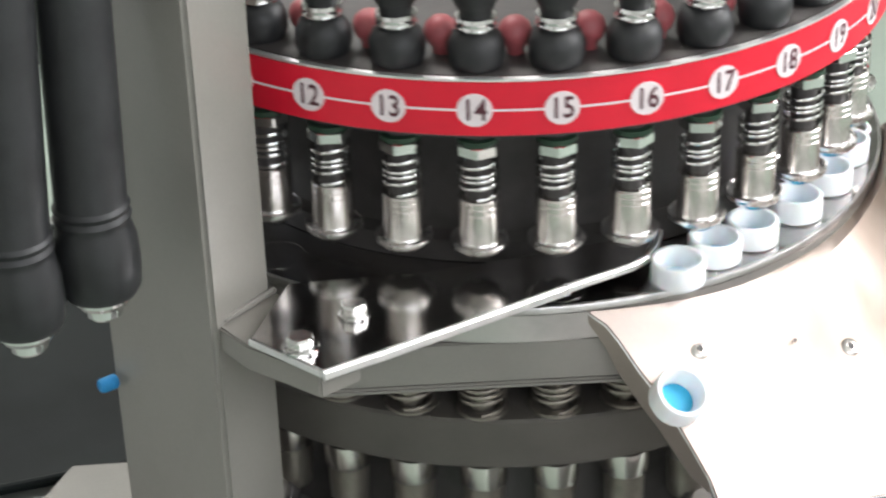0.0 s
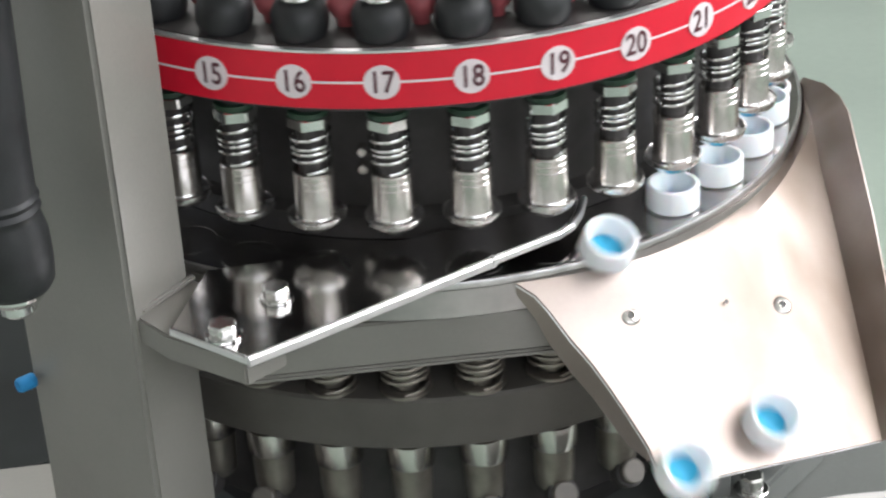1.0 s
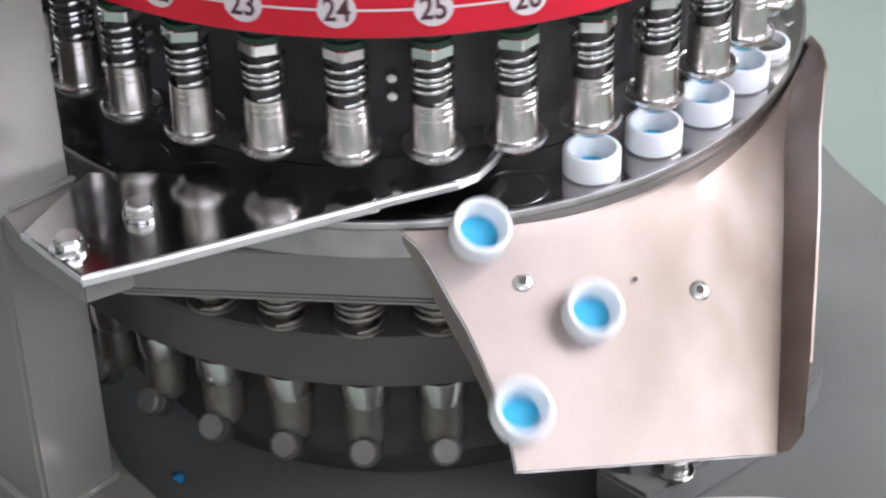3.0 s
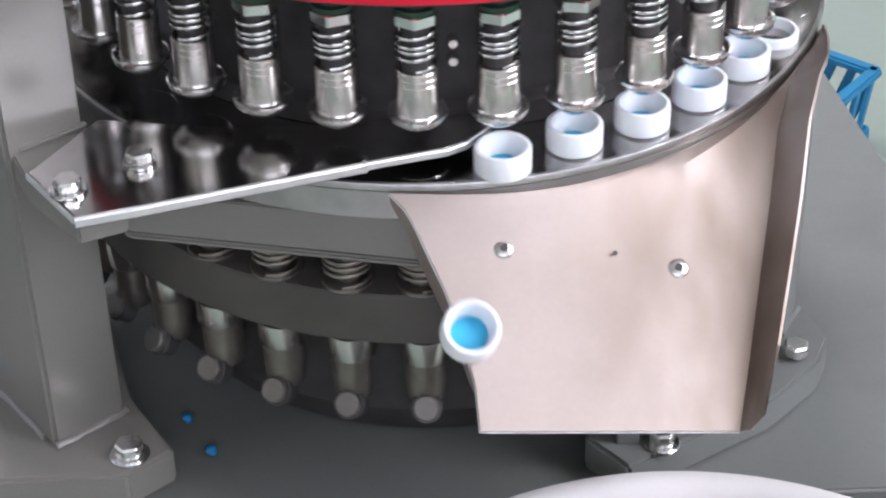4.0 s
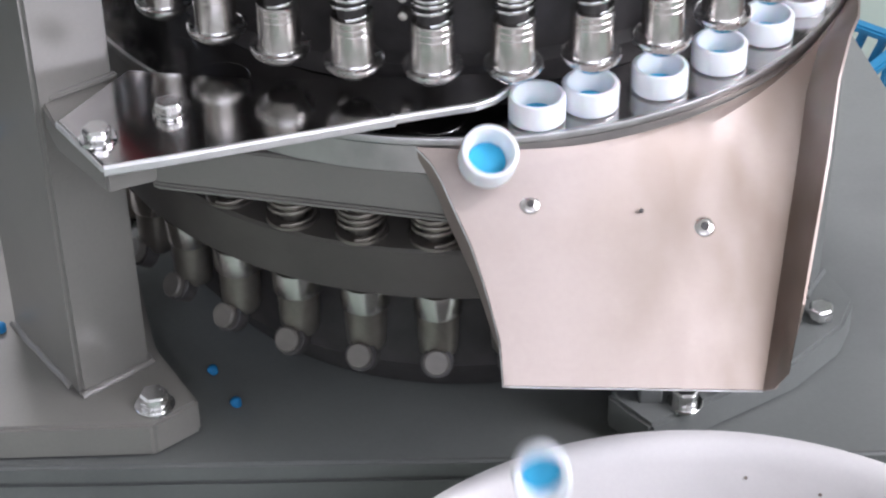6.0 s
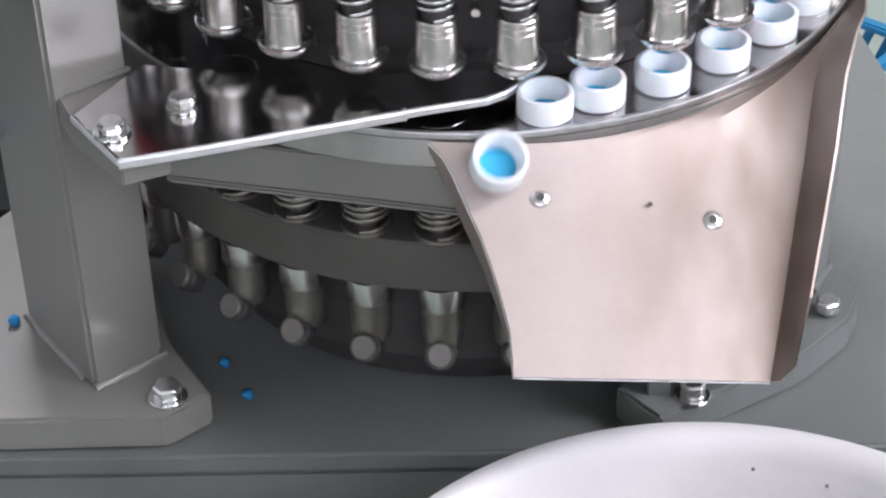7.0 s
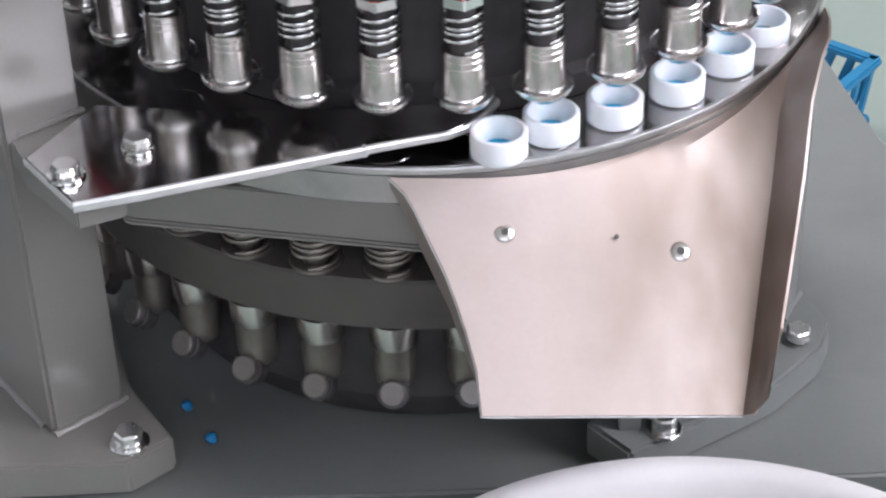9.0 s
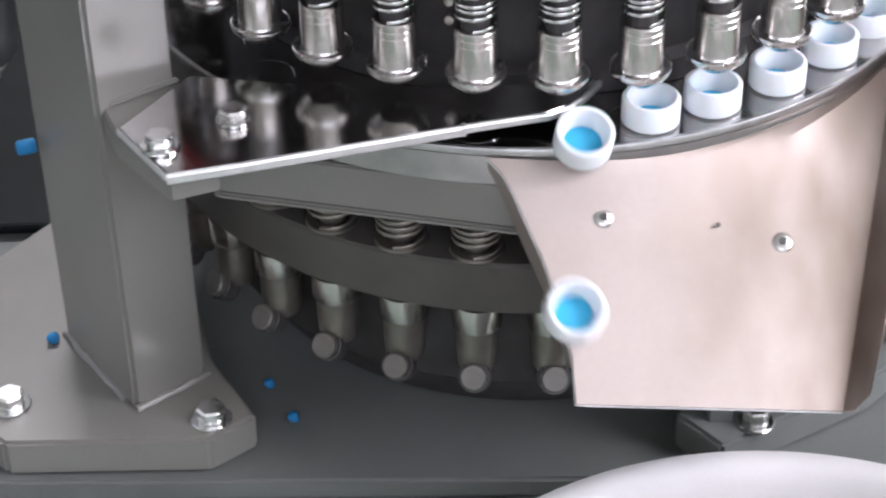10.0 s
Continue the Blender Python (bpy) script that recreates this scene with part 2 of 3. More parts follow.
# Body and glowing panel for an added lamp that stays out of view.
def ceiling_light(x, y):
    root = new("ceiling_light")
    root.location = (x, y, 2.4)
    tagged(root, "added white ceiling light, unseen, with a glowing diffuser", "ceiling light", "ceiling lights")
    bm = bmesh.new()
    for sx, sy, px, py in ((1.24, 0.03, 0, 0.305), (1.24, 0.03, 0, -0.305), (0.03, 0.58, 0.605, 0), (0.03, 0.58, -0.605, 0)):
        bmesh.ops.create_cube(bm, size=1, matrix=pose(px, py, -0.0402) @ Matrix.Diagonal((sx, sy, 0.08, 1)))
    part("frame", bm, WHITE, root)
    part("diffuser", box(1.178, 0.578, 0.01, 0, pose(0, 0, -0.06)), GLOW, root, "glowing diffuser")


for lx, ly, power in ADDED_CEILING_LIGHTS:
    ceiling_light(lx, ly)


# ---- turret ----
def ring_profile(r0, r1, z0, z1, c=0.001):
    return [(r0, z0), (r1 - c, z0), (r1, z0 + c), (r1, z1 - c), (r1 - c, z1), (r0, z1)]


def helix(radius, wire, z0, z1, turns, seg=14):
    n = int(turns * seg)
    # closed end coils, open ones between
    pts = []
    for i in range(n + 1):
        u = i / n
        w = u + 0.085 * math.sin(2 * math.pi * u) * 0.9
        a = 2 * math.pi * turns * u
        pts.append((radius * math.cos(a), radius * math.sin(a), z0 + (z1 - z0) * w))
    return tube(pts, wire, 6)


def digits(text, size):
    cu = bpy.data.curves.new("number", "FONT")
    cu.body, cu.size, cu.align_x, cu.align_y, cu.resolution_u = text, size, "CENTER", "CENTER", 3
    cu.offset = 0.00022
    ob = new("number_text", cu)
    dg = bpy.context.evaluated_depsgraph_get()
    me = bpy.data.meshes.new_from_object(ob.evaluated_get(dg))
    bpy.data.objects.remove(ob)
    me.name = "number"
    me.materials.clear()
    me.materials.append(INK)
    return me


def station_angle(k):
    return TURN0 + PITCH * (k - 14)


def build_turret():
    root = new("turret")
    tagged(root, "rotating tablet press turret with a red numbered band and steel punches", "turret")
    part("die_table", lathe([(0.05, -0.0195), (R_TABLE - 0.003, -0.0195), (R_TABLE - 0.003, -0.002), (R_TABLE - 0.0012, 0), (0.05, 0)], 160), DIE_STEEL, root, "dark polished steel die table", 25)
    part("table_side", lathe([(R_TABLE - 0.0035, -0.0199), (R_TABLE - 0.001, -0.0199), (R_TABLE, -0.019), (R_TABLE, -0.0042), (R_TABLE - 0.0028, -0.0038)], 160), TABLE_SIDE, root, "dull grey side of the die table", 30)
    part("rim_edge", lathe([(R_TABLE + 0.0003, -0.0036), (R_TABLE + 0.0008, -0.0031), (R_TABLE + 0.0008, -0.0007), (R_TABLE + 0.0003, 0.0002), (R_TABLE - 0.0006, 0.0004), (R_TABLE - 0.0014, 0.0004), (R_TABLE - 0.0016, -0.001)], 160), RIM, root, "bright ground edge", 40)
    part("hub", lathe([(0.05, 0.0004), (0.168, 0.0004), (0.168, 0.012), (0.163, 0.016), (0.163, 0.086), (0.205, 0.088), (0.205, 0.0915), (0.05, 0.0915)], 96), DARK, root, "oily black inner hub", 30)
    band = part("number_ring", lathe([(0.17, 0.0916), (R_RING - 0.001, 0.0916), (R_RING, 0.0922), (R_RING, 0.1186), (R_RING - 0.001, 0.1192), (0.17, 0.1192)], 160), RED, root, "red band printed with white circles and numbers", 30)
    part("ring_lip", lathe([(R_RING - 0.003, 0.1193), (R_RING + 0.0003, 0.1193), (R_RING + 0.0003, 0.1205), (R_RING - 0.003, 0.1205)], 160, closed=True), BRIGHT_EDGE, band, "thin pale metal lip")
    part("top_plate", lathe([(0.05, 0.1194), (R_RING - 0.004, 0.1194), (R_RING - 0.004, 0.1206), (0.05, 0.1206)], 120), DARK, root, smooth=30)
    # white line and discs, laid on the band
    disc0 = line0 = None
    for k in range(1, STATIONS + 1):
        a = station_angle(k)
        m = pose(0, 0, 0, 0, 0, a)
        dm = m @ pose(R_RING + 0.0003, 0, 0.1052, 90, 0, 90)
        if disc0 is None:
            bm = lathe([(0, -0.0002), (0.0083, -0.0002), (0.0083, 0.0003), (0, 0.0003)], 28)
            disc0 = part("number_disc", bm, WHITE, band)
            disc0.matrix_basis = dm
            bm = bmesh.new()
            n = 7
            a0, a1 = radians(2.2), radians(PITCH - 2.2)
            cols = []
            for i in range(n):
                t = a0 + (a1 - a0) * i / (n - 1)
                r = R_RING + 0.0004
                cols.append([bm.verts.new((r * math.cos(t), r * math.sin(t), z)) for z in (0.1046, 0.1058)])
            for p, q in zip(cols, cols[1:]):
                bm.faces.new((p[0], q[0], q[1], p[1]))
            line0 = part("link_line", bm, WHITE, band)
            line0.matrix_basis = m
        else:
            again(disc0, band, dm)
            again(line0, band, m)
        me = digits(str(k), 0.0142)
        o = new("number", me)
        o.parent = band
        o.matrix_basis = m @ pose(R_RING + 0.0009, 0, 0.1050, 90, 0, 90) @ Matrix.Diagonal((0.84, 1.06, 1, 1))
    # upper punches
    first = {}
    for k in range(STATIONS):
        m = pose(0, 0, 0, 0, 0, station_angle(k)) @ pose(R_PUNCH, 0, 0)
        if not first:
            pu = part("upper_punch", lathe([(0.009, 0.0301), (0.0104, 0.0301), (0.0101, 0.0308), (0.0101, 0.0452), (0.0098, 0.0456), (0.0101, 0.0460), (0.0101, 0.0486), (0.0098, 0.0490), (0.0101, 0.0494), (0.0101, 0.0518), (0.0094, 0.0526), (0, 0.0526)], 36), STEEL, root, "turned steel punch with flanged foot", 30)
            ft = part("foot", lathe([(0, 0.0216), (0.0078, 0.0216), (0.0087, 0.0222), (0.0126, 0.0256), (0.0136, 0.0268), (0.0142, 0.0288), (0.0142, 0.0298), (0.0135, 0.0301), (0.0129, 0.0294), (0.0106, 0.0293), (0.0102, 0.0300), (0, 0.0300)], 36), FOOT, pu, "bright flared foot", 30)
            sp = part("spring", helix(0.0092, 0.00095, 0.0538, 0.0748, 4.6), CHROME, pu, "bright coil spring", 60)
            rod = part("rod", lathe([(0.0066, 0.0525), (0.0066, 0.0879)], 20), DARK, pu, "dark oily rod", 30)
            nu = part("nut", hexagon(0.0188, 0.0754, 0.0818), CHROME, pu, "hex nut")
            wa = part("washer", lathe([(0.006, 0.0820), (0.0099, 0.0820), (0.0099, 0.0846), (0.006, 0.0846)], 24), GREEN, pu, "dark green washer", 30)
            cap = part("punch_seal", lathe([(0.009, 0.1207), (0.012, 0.1212), (0.0133, 0.125), (0.0133, 0.1315), (0.0112, 0.1365), (0.008, 0.1385), (0.0078, 0.148), (0.0095, 0.151), (0.0118, 0.156), (0.0118, 0.20), (0, 0.2)], 28), RUBBER, root, "black rubber punch seal", 50)
            bd = part("band", lathe([(0.0079, 0.1392), (0.0094, 0.1394), (0.0098, 0.1405), (0.0094, 0.1416), (0.0094, 0.1424), (0.0098, 0.1435), (0.0094, 0.1455), (0.0079, 0.1458)], 28), CHROME, cap, "bright clamp ring", 30)
            lp = part("lower_punch", lathe([(0, -0.03), (0.0066, -0.03), (0.0066, -0.0695), (0.0106, -0.0987), (0.0106, -0.118), (0.0103, -0.132), (0.0098, -0.138), (0.0086, -0.1398), (0, -0.14)], 24), LOWER, root, "dull steel lower punch", 30)
            ls = part("spring", helix(0.0114, 0.0012, -0.0672, -0.045, 4.2), LOWER, lp, "coil spring", 60)
            # Wider top; its brighter steel paints in the highlight under the band.
            co = part("collar", lathe([(0.0108, -0.0988), (0.0124, -0.0989), (0.0124, -0.1125), (0.0119, -0.1134), (0.0107, -0.1136)], 28), STEEL, lp, "wider punch top, its highlight put into bright steel", 30)
            se = part("spring_seat", lathe([(0.008, -0.0688), (0.0134, -0.0688), (0.0134, -0.0676), (0.0128, -0.0671), (0.008, -0.0671)], 28), LOWER, lp, "ring under the spring", 30)
            bo = part("roller", lathe([(0, -0.006), (0.0066, -0.006), (0.0066, 0.0065), (0.0058, 0.0074), (0, 0.0074)], 24), ROLLER, lp, "round steel end", 30)
            # Dark ring stands for the shade above the round end.
            du = part("dust_ring", lathe([(0.0067, -0.005), (0.0083, -0.005), (0.0083, 0.0026), (0.0077, 0.0032), (0.0067, 0.0032)], 24), DARK, lp, "dark ring for the shade round the steel end", 30)
            du.matrix_basis = pose(0.0095, 0, -0.1405, 0, 55, 0)
            bo.matrix_basis = pose(0.0095, 0, -0.1405, 0, 55, 0)
            first = dict(pu=pu, cap=cap, lp=lp)
            for o in (pu, cap, lp):
                o.matrix_basis = m
            kids = [(o, [c for c in o.children]) for o in (pu, cap, lp)]
            mats = {c: c.matrix_basis.copy() for o, cs in kids for c in cs}
        else:
            for o, cs in kids:
                o2 = again(o, root, m)
                tagged(o2, o.get("label", ""))
                for c in cs:
                    c2 = again(c, o2, mats[c])
                    tagged(c2, c.get("label", ""))
    # small key screws on the hub, between the punches
    key0 = None
    for k in range(0, STATIONS, 4):
        m = pose(0, 0, 0, 0, 0, station_angle(k + 0.5)) @ pose(0.163, 0, 0.048, 0, 90, 0)
        if key0 is None:
            bm = lathe([(0, 0.006), (0.0022, 0.0058), (0.0028, 0.0048), (0.0028, -0.001)], 14)
            key0 = part("key_screw", bm, STEEL, root, "small steel screw on the hub", 40)
            key0.matrix_basis = m
        else:
            tagged(again(key0, root, m), "small steel screw on the hub")
        again(key0, root, m @ pose(0.0095, 0, 0))
    # die bushes set into the table under the punches
    die0 = None
    for k in range(STATIONS):
        m = pose(0, 0, 0, 0, 0, station_angle(k)) @ pose(R_PUNCH, 0, 0)
        if die0 is None:
            die0 = part("die", lathe([(0.0138, -0.001), (0.0138, 0.0), (0.0139, 0.0001), (0.0146, 0.0001), (0.0147, 0.0), (0.0147, -0.001)], 40), DIE_STEEL, root, "steel die bush flush with the table", 25)
            die0.matrix_basis = m
        else:
            tagged(again(die0, root, m), "steel die bush flush with the table")
    # dusty red knobs between the seals
    knob0 = None
    for k in range(STATIONS):
        m = pose(0, 0, 0, 0, 0, station_angle(k + 0.5)) @ pose(0.1815, 0, 0.1207)
        if knob0 is None:
            knob0 = part("knob", lathe([(0.004, 0), (0.0045, 0.0035), (0.0068, 0.006), (0.008, 0.0095), (0.008, 0.0115), (0.0068, 0.015), (0.004, 0.0175), (0, 0.0183)], 24), MAROON, root, "dusty red plastic knob", 50)
            knob0.matrix_basis = m
        else:
            tagged(again(knob0, root, m), "dusty red plastic knob")
    part("lower_band", lathe([(0.15, -0.0985), (0.2055, -0.0985), (0.207, -0.097), (0.207, -0.0705), (0.2055, -0.069), (0.15, -0.069)], 128), BAND, root, "dull brown-grey lower flange", 30)
    part("lower_hub", lathe([(0.05, -0.0205), (0.172, -0.0205), (0.172, -0.0689)], 96), DARK, root, smooth=30)
    # Added dark skirt, widened to stand for the shade behind the lower punches.
    part("lower_skirt", lathe([(0.177, -0.0987), (0.177, -0.165), (0.16, -0.192), (0.05, -0.192)], 96), DARK, root, smooth=30)
    return root


turret = build_turret()


# ---- machine base, columns, feet ----
def machine_base():
    pts = [(-0.62, -0.222), (-0.2, -0.221), (0.305, -0.214), (0.316, -0.2), (0.316, 0.0), (0.285, 0.1), (0.265, 0.22), (0.2, 0.33), (-0.62, 0.33)]
    root = new("machine_base")
    tagged(root, "grey painted machine base with a flat top", "machine base")
    part("top_plate", prism(pts, Z_BASE - 0.012, Z_BASE, 0.0018, 3), BASE_PAINT, root, smooth=30)
    inner = [(x * 0.997, y * 0.997) for x, y in pts]
    part("cabinet", prism(inner, Z_FLOOR + 0.0002, Z_BASE - 0.0122, 0.002, 2), BASE_PAINT, root, smooth=30)
    # Added dark plate stands in for an unidentified dark area left of the column.
    t = new("drip_tray")
    part("bottom", prism([(-0.60, -0.01), (-0.305, -0.01), (-0.18, -0.005), (-0.17, 0.31), (-0.60, 0.31)], Z_BASE + 0.0003, Z_BASE + 0.004, 0.001, 1), DARK_GREEN, t)
    part("rim", tube([(-0.60, -0.01, Z_BASE + 0.0062), (-0.305, -0.01, Z_BASE + 0.0062), (-0.18, -0.005, Z_BASE + 0.0062), (-0.17, 0.31, Z_BASE + 0.0062)], 0.0025, 8), DARK_GREEN, t)
    tagged(t, "added dark green plate standing in for the dark area by the column", "tray")


machine_base()


def column():
    root = new("column")
    tagged(root, "grey painted box-section column welded to a bolted foot", "column")
    f, r = Vector((-0.1985, -0.191)), Vector((-0.166, -0.1635))
    side = (r - f)
    back = Vector((-0.0455, 0.0605))
    pts = [f, r, r + back, f + back]
    part("post", prism([tuple(p) for p in pts], Z_FOOT - 0.001, 0.62, 0.0022, 3), PAINT, root, smooth=30)
    foot = [(-0.137, -0.195), (-0.159, -0.2135), (-0.262, -0.2165), (-0.345, -0.13), (-0.292, -0.055), (-0.268, -0.021), (-0.236, -0.027), (-0.19, -0.06), (-0.165, -0.15)]
    part("foot_plate", prism(foot, Z_BASE + 0.0003, Z_FOOT, 0.002, 2), PAINT, root, smooth=30)
    loop = [p for p in pts] + [pts[0]]
    w = []
    for a, b in zip(loop, loop[1:]):
        for i in range(8):
            p = a.lerp(b, i / 8)
            w.append((p.x, p.y, Z_FOOT + 0.0005 + 0.0008 * math.sin(i * 2.4)))
    part("weld", tube(w, 0.0028, 6), PAINT, root, "rough weld bead", 60)
    c = f + back
    part("push_fitting", lathe([(0, 0), (0.0032, 0), (0.0038, 0.001), (0.0038, 0.008), (0.003, 0.0095), (0, 0.0095)], 20, Matrix.Translation((c.x + 0.001, c.y - 0.006, -0.047)) @ pose(0, 0, 0, 90, 0, -70)), CRUMB, root, "small blue push fitting", 40)
    return root


column()
hex_bolt((-0.1595, -0.1985, Z_FOOT), 0.0135, 0.0075, 0.0105, 12, "column foot")
hex_bolt((-0.263, -0.188, Z_FOOT), 0.0135, 0.0075, 0.0105, 40, "column foot")


def chute_stand():
    root = new("chute_stand")
    tagged(root, "grey painted stand with a bolted foot under the chute", "stand")
    foot = [(0.214, -0.116), (0.205, -0.137), (0.176, -0.167), (0.095, -0.218), (0.074, -0.193), (0.12, -0.12), (0.2, -0.075)]
    part("foot_plate", prism(foot, Z_BASE + 0.0003, Z_FOOT, 0.002, 2), BASE_PAINT, root, smooth=30)
    part("post", prism([(0.189, -0.113), (0.199, -0.092), (0.15, -0.072), (0.14, -0.093)], Z_FOOT - 0.001, -0.0235, 0.002, 2), BASE_PAINT, root, smooth=30)
    part("weld", tube([(0.187, -0.114, Z_FOOT + 0.001), (0.193, -0.102, Z_FOOT + 0.001), (0.2, -0.09, Z_FOOT + 0.001)], 0.003, 6), BASE_PAINT, root, "rough weld bead", 60)
    part("arm", prism([(0.06, -0.2), (0.15, -0.2), (0.15, -0.08), (0.06, -0.08)], -0.15, -0.145, 0.001, 1), BASE_PAINT, root)
    part("strut", prism([(0.09, -0.2), (0.102, -0.2), (0.102, -0.19), (0.09, -0.19)], Z_FOOT - 0.001, -0.075, 0.001, 1), BASE_PAINT, root)


chute_stand()
hex_bolt((0.193, -0.132, Z_FOOT), 0.0125, 0.0075, 0.0, 20, "chute stand's foot")
hex_bolt((0.1135, -0.2005, Z_FOOT), 0.0125, 0.0085, 0.0095, 5, "chute stand's foot")


# ---- scraper plate and its bracket ----
SLOPE = 0.01                  # the plate falls a very little towards its front edge


def sweep(points, wide, high, round_off):
    """A flat bar with rounded edges along a line of points."""
    section = []
    for sx, sz in ((1, 1), (-1, 1), (-1, -1), (1, -1)):
        u, v = sx * wide / 2, sz * high / 2
        pair = [(u, v - sz * round_off), (u - sx * round_off, v)]
        section += pair if sx * sz > 0 else pair[::-1]
    bm = bmesh.new()
    pts, rings = [Vector(p) for p in points], []
    for i, p in enumerate(pts):
        d = (pts[min(i + 1, len(pts) - 1)] - pts[max(i - 1, 0)]).normalized()
        side = Vector((d.y, -d.x, 0)).normalized()
        rings.append([bm.verts.new(p + side * u + Vector((0, 0, v))) for u, v in section])
    n = len(section)
    for a, b in zip(rings, rings[1:]):
        for i in range(n):
            bm.faces.new((a[i], a[(i + 1) % n], b[(i + 1) % n], b[i]))
    bm.faces.new(rings[0][::-1])
    bm.faces.new(rings[-1])
    bmesh.ops.recalc_face_normals(bm, faces=bm.faces)
    return bm


def scraper():
    root = new("scraper")
    tagged(root, "polished steel scraper plate with a bright bar, bolted on", "scraper plate")
    plate = [(-0.1845, -0.2105), (-0.158, -0.2467), (-0.13, -0.2388), (-0.06, -0.2179), (-0.025, -0.2073), (0.006, -0.1992), (0.014, -0.1942), (0.022, -0.1836), (0.03, -0.1696), (0, -0.1749), (-0.05, -0.1772), (-0.1, -0.1760), (-0.128, -0.1719), (-0.158, -0.1673)]
    slope = Matrix(((1, 0, 0, 0), (0, 1, 0, 0), (0, SLOPE, 1, SLOPE * 0.2), (0, 0, 0, 1)))
    bm = prism(plate, 0.0072, 0.0112, 0.0004, 1)
    bm.transform(slope)
    part("plate", bm, PLATE, root, "dark mirror-polished plate")

    def along(pts, z):
        return [(x, y, z + SLOPE * (y + 0.2)) for x, y in pts]
    part("bar", sweep(along([(-0.1585, -0.2485), (-0.13, -0.2408), (-0.06, -0.2198), (-0.031, -0.2111)], 0.0095), 0.0034, 0.0054, 0.0011), BRIGHT_EDGE, root, "bright flat front bar")
    part("bar_tip", sweep(along([(-0.0306, -0.211), (-0.025, -0.2093), (-0.004, -0.2036), (0.0065, -0.2009), (0.0155, -0.1956), (0.024, -0.1853), (0.0308, -0.1732)], 0.0100), 0.0028, 0.0042, 0.0009), BRIGHT_EDGE, root, "bent tip of the bar")
    part("bar_joint", box(0.004, 0.0044, 0.006, 0.0012, Matrix.Translation((-0.031, -0.2111, 0.0098)) @ pose(0, 0, 0, 0, 0, 15)), BRIGHT_EDGE, root, "small soldered joint")
    part("end_edge", sweep(along([(-0.1852, -0.2111), (-0.1592, -0.2471)], 0.0094), 0.0012, 0.0034, 0.0004), BRIGHT_EDGE, root, "bright ground end edge")
    br = [(-0.197, -0.186), (-0.187, -0.208), (-0.159, -0.2425), (-0.138, -0.2335), (-0.143, -0.2), (-0.165, -0.163)]
    part("bracket", prism(br, -0.0075, 0.0062, 0.001, 2), PAINT, root, "grey painted bracket", 30)
    part("stop", prism([(-0.1958, -0.185), (-0.1928, -0.1878), (-0.1628, -0.1662), (-0.165, -0.1632)], 0.0064, 0.0095, 0.0012, 2), PAINT, root, "grey weld strip", 30)
    g = [(-0.150, -0.1805), (-0.1465, -0.1822), (0.0, -0.2135), (0.0009, -0.2105), (-0.149, -0.1775)]
    part("guard", prism(g, -0.0435, -0.0203, 0.0008, 2), PAINT, root, "grey painted guard plate under the table", 30)
    f = [(-0.1505, -0.1812), (-0.1468, -0.1833), (0.0, -0.2148), (0.0009, -0.2105), (-0.149, -0.1775)]
    part("guard_fold", prism(f, -0.0472, -0.0437, 0.0012, 2), PAINT, root, "folded lower edge of the guard", 30)
    return root


scraper()
hex_bolt((-0.134, -0.205, 0.0113), 0.0122, 0.0052, 0.0078, 22, "scraper plate")
hex_bolt((-0.164, -0.226, 0.0111), 0.0122, 0.0052, 0.0088, 8, "scraper plate")


# ---- chute ----
def on_chute(x, y, h=0.0):
    """The point of the chute's floor over (x, y), raised along its normal; the floor curves up to the die table's side."""
    n = CHUTE_N
    z = CHUTE_C.z - (n.x * (x - CHUTE_C.x) + n.y * (y - CHUTE_C.y)) / n.z
    w = min(max(1 - (math.hypot(x, y) - 0.2142) / 0.019, 0), 1) ** 1.7
    lip = min(max((x + 0.02) / 0.09, 0), 1)
    lip = -0.0045 - 0.0042 * lip * lip * (3 - 2 * lip)
    return Vector((x, y, z * (1 - w) + lip * w)) + n * h


def sheet(grid, thick, name, mat, parent, label=""):
    """A bent metal sheet through rows of points, with real thickness."""
    rows, cols = len(grid), len(grid[0])
    under = []
    for j in range(rows):
        line = []
        for i in range(cols):
            du = grid[j][min(i + 1, cols - 1)] - grid[j][max(i - 1, 0)]
            dv = grid[min(j + 1, rows - 1)][i] - grid[max(j - 1, 0)][i]
            line.append(grid[j][i] - du.cross(dv).normalized() * thick)
        under.append(line)
    bm = bmesh.new()
    top, low = [[[bm.verts.new(p) for p in row] for row in g] for g in (grid, under)]
    for j in range(rows - 1):
        for i in range(cols - 1):
            bm.faces.new((top[j][i], top[j][i + 1], top[j + 1][i + 1], top[j + 1][i]))
            bm.faces.new((low[j][i], low[j + 1][i], low[j + 1][i + 1], low[j][i + 1]))
    ring = [(0, i) for i in range(cols)] + [(j, cols - 1) for j in range(1, rows)] + [(rows - 1, i) for i in range(cols - 2, -1, -1)] + [(j, 0) for j in range(rows - 2, 0, -1)]
    for (a, b), (c, d) in zip(ring, ring[1:] + ring[:1]):
        bm.faces.new((top[a][b], low[a][b], low[c][d], top[c][d]))
    bmesh.ops.recalc_face_normals(bm, faces=bm.faces)
    return part(name, bm, mat, parent, label, 30)


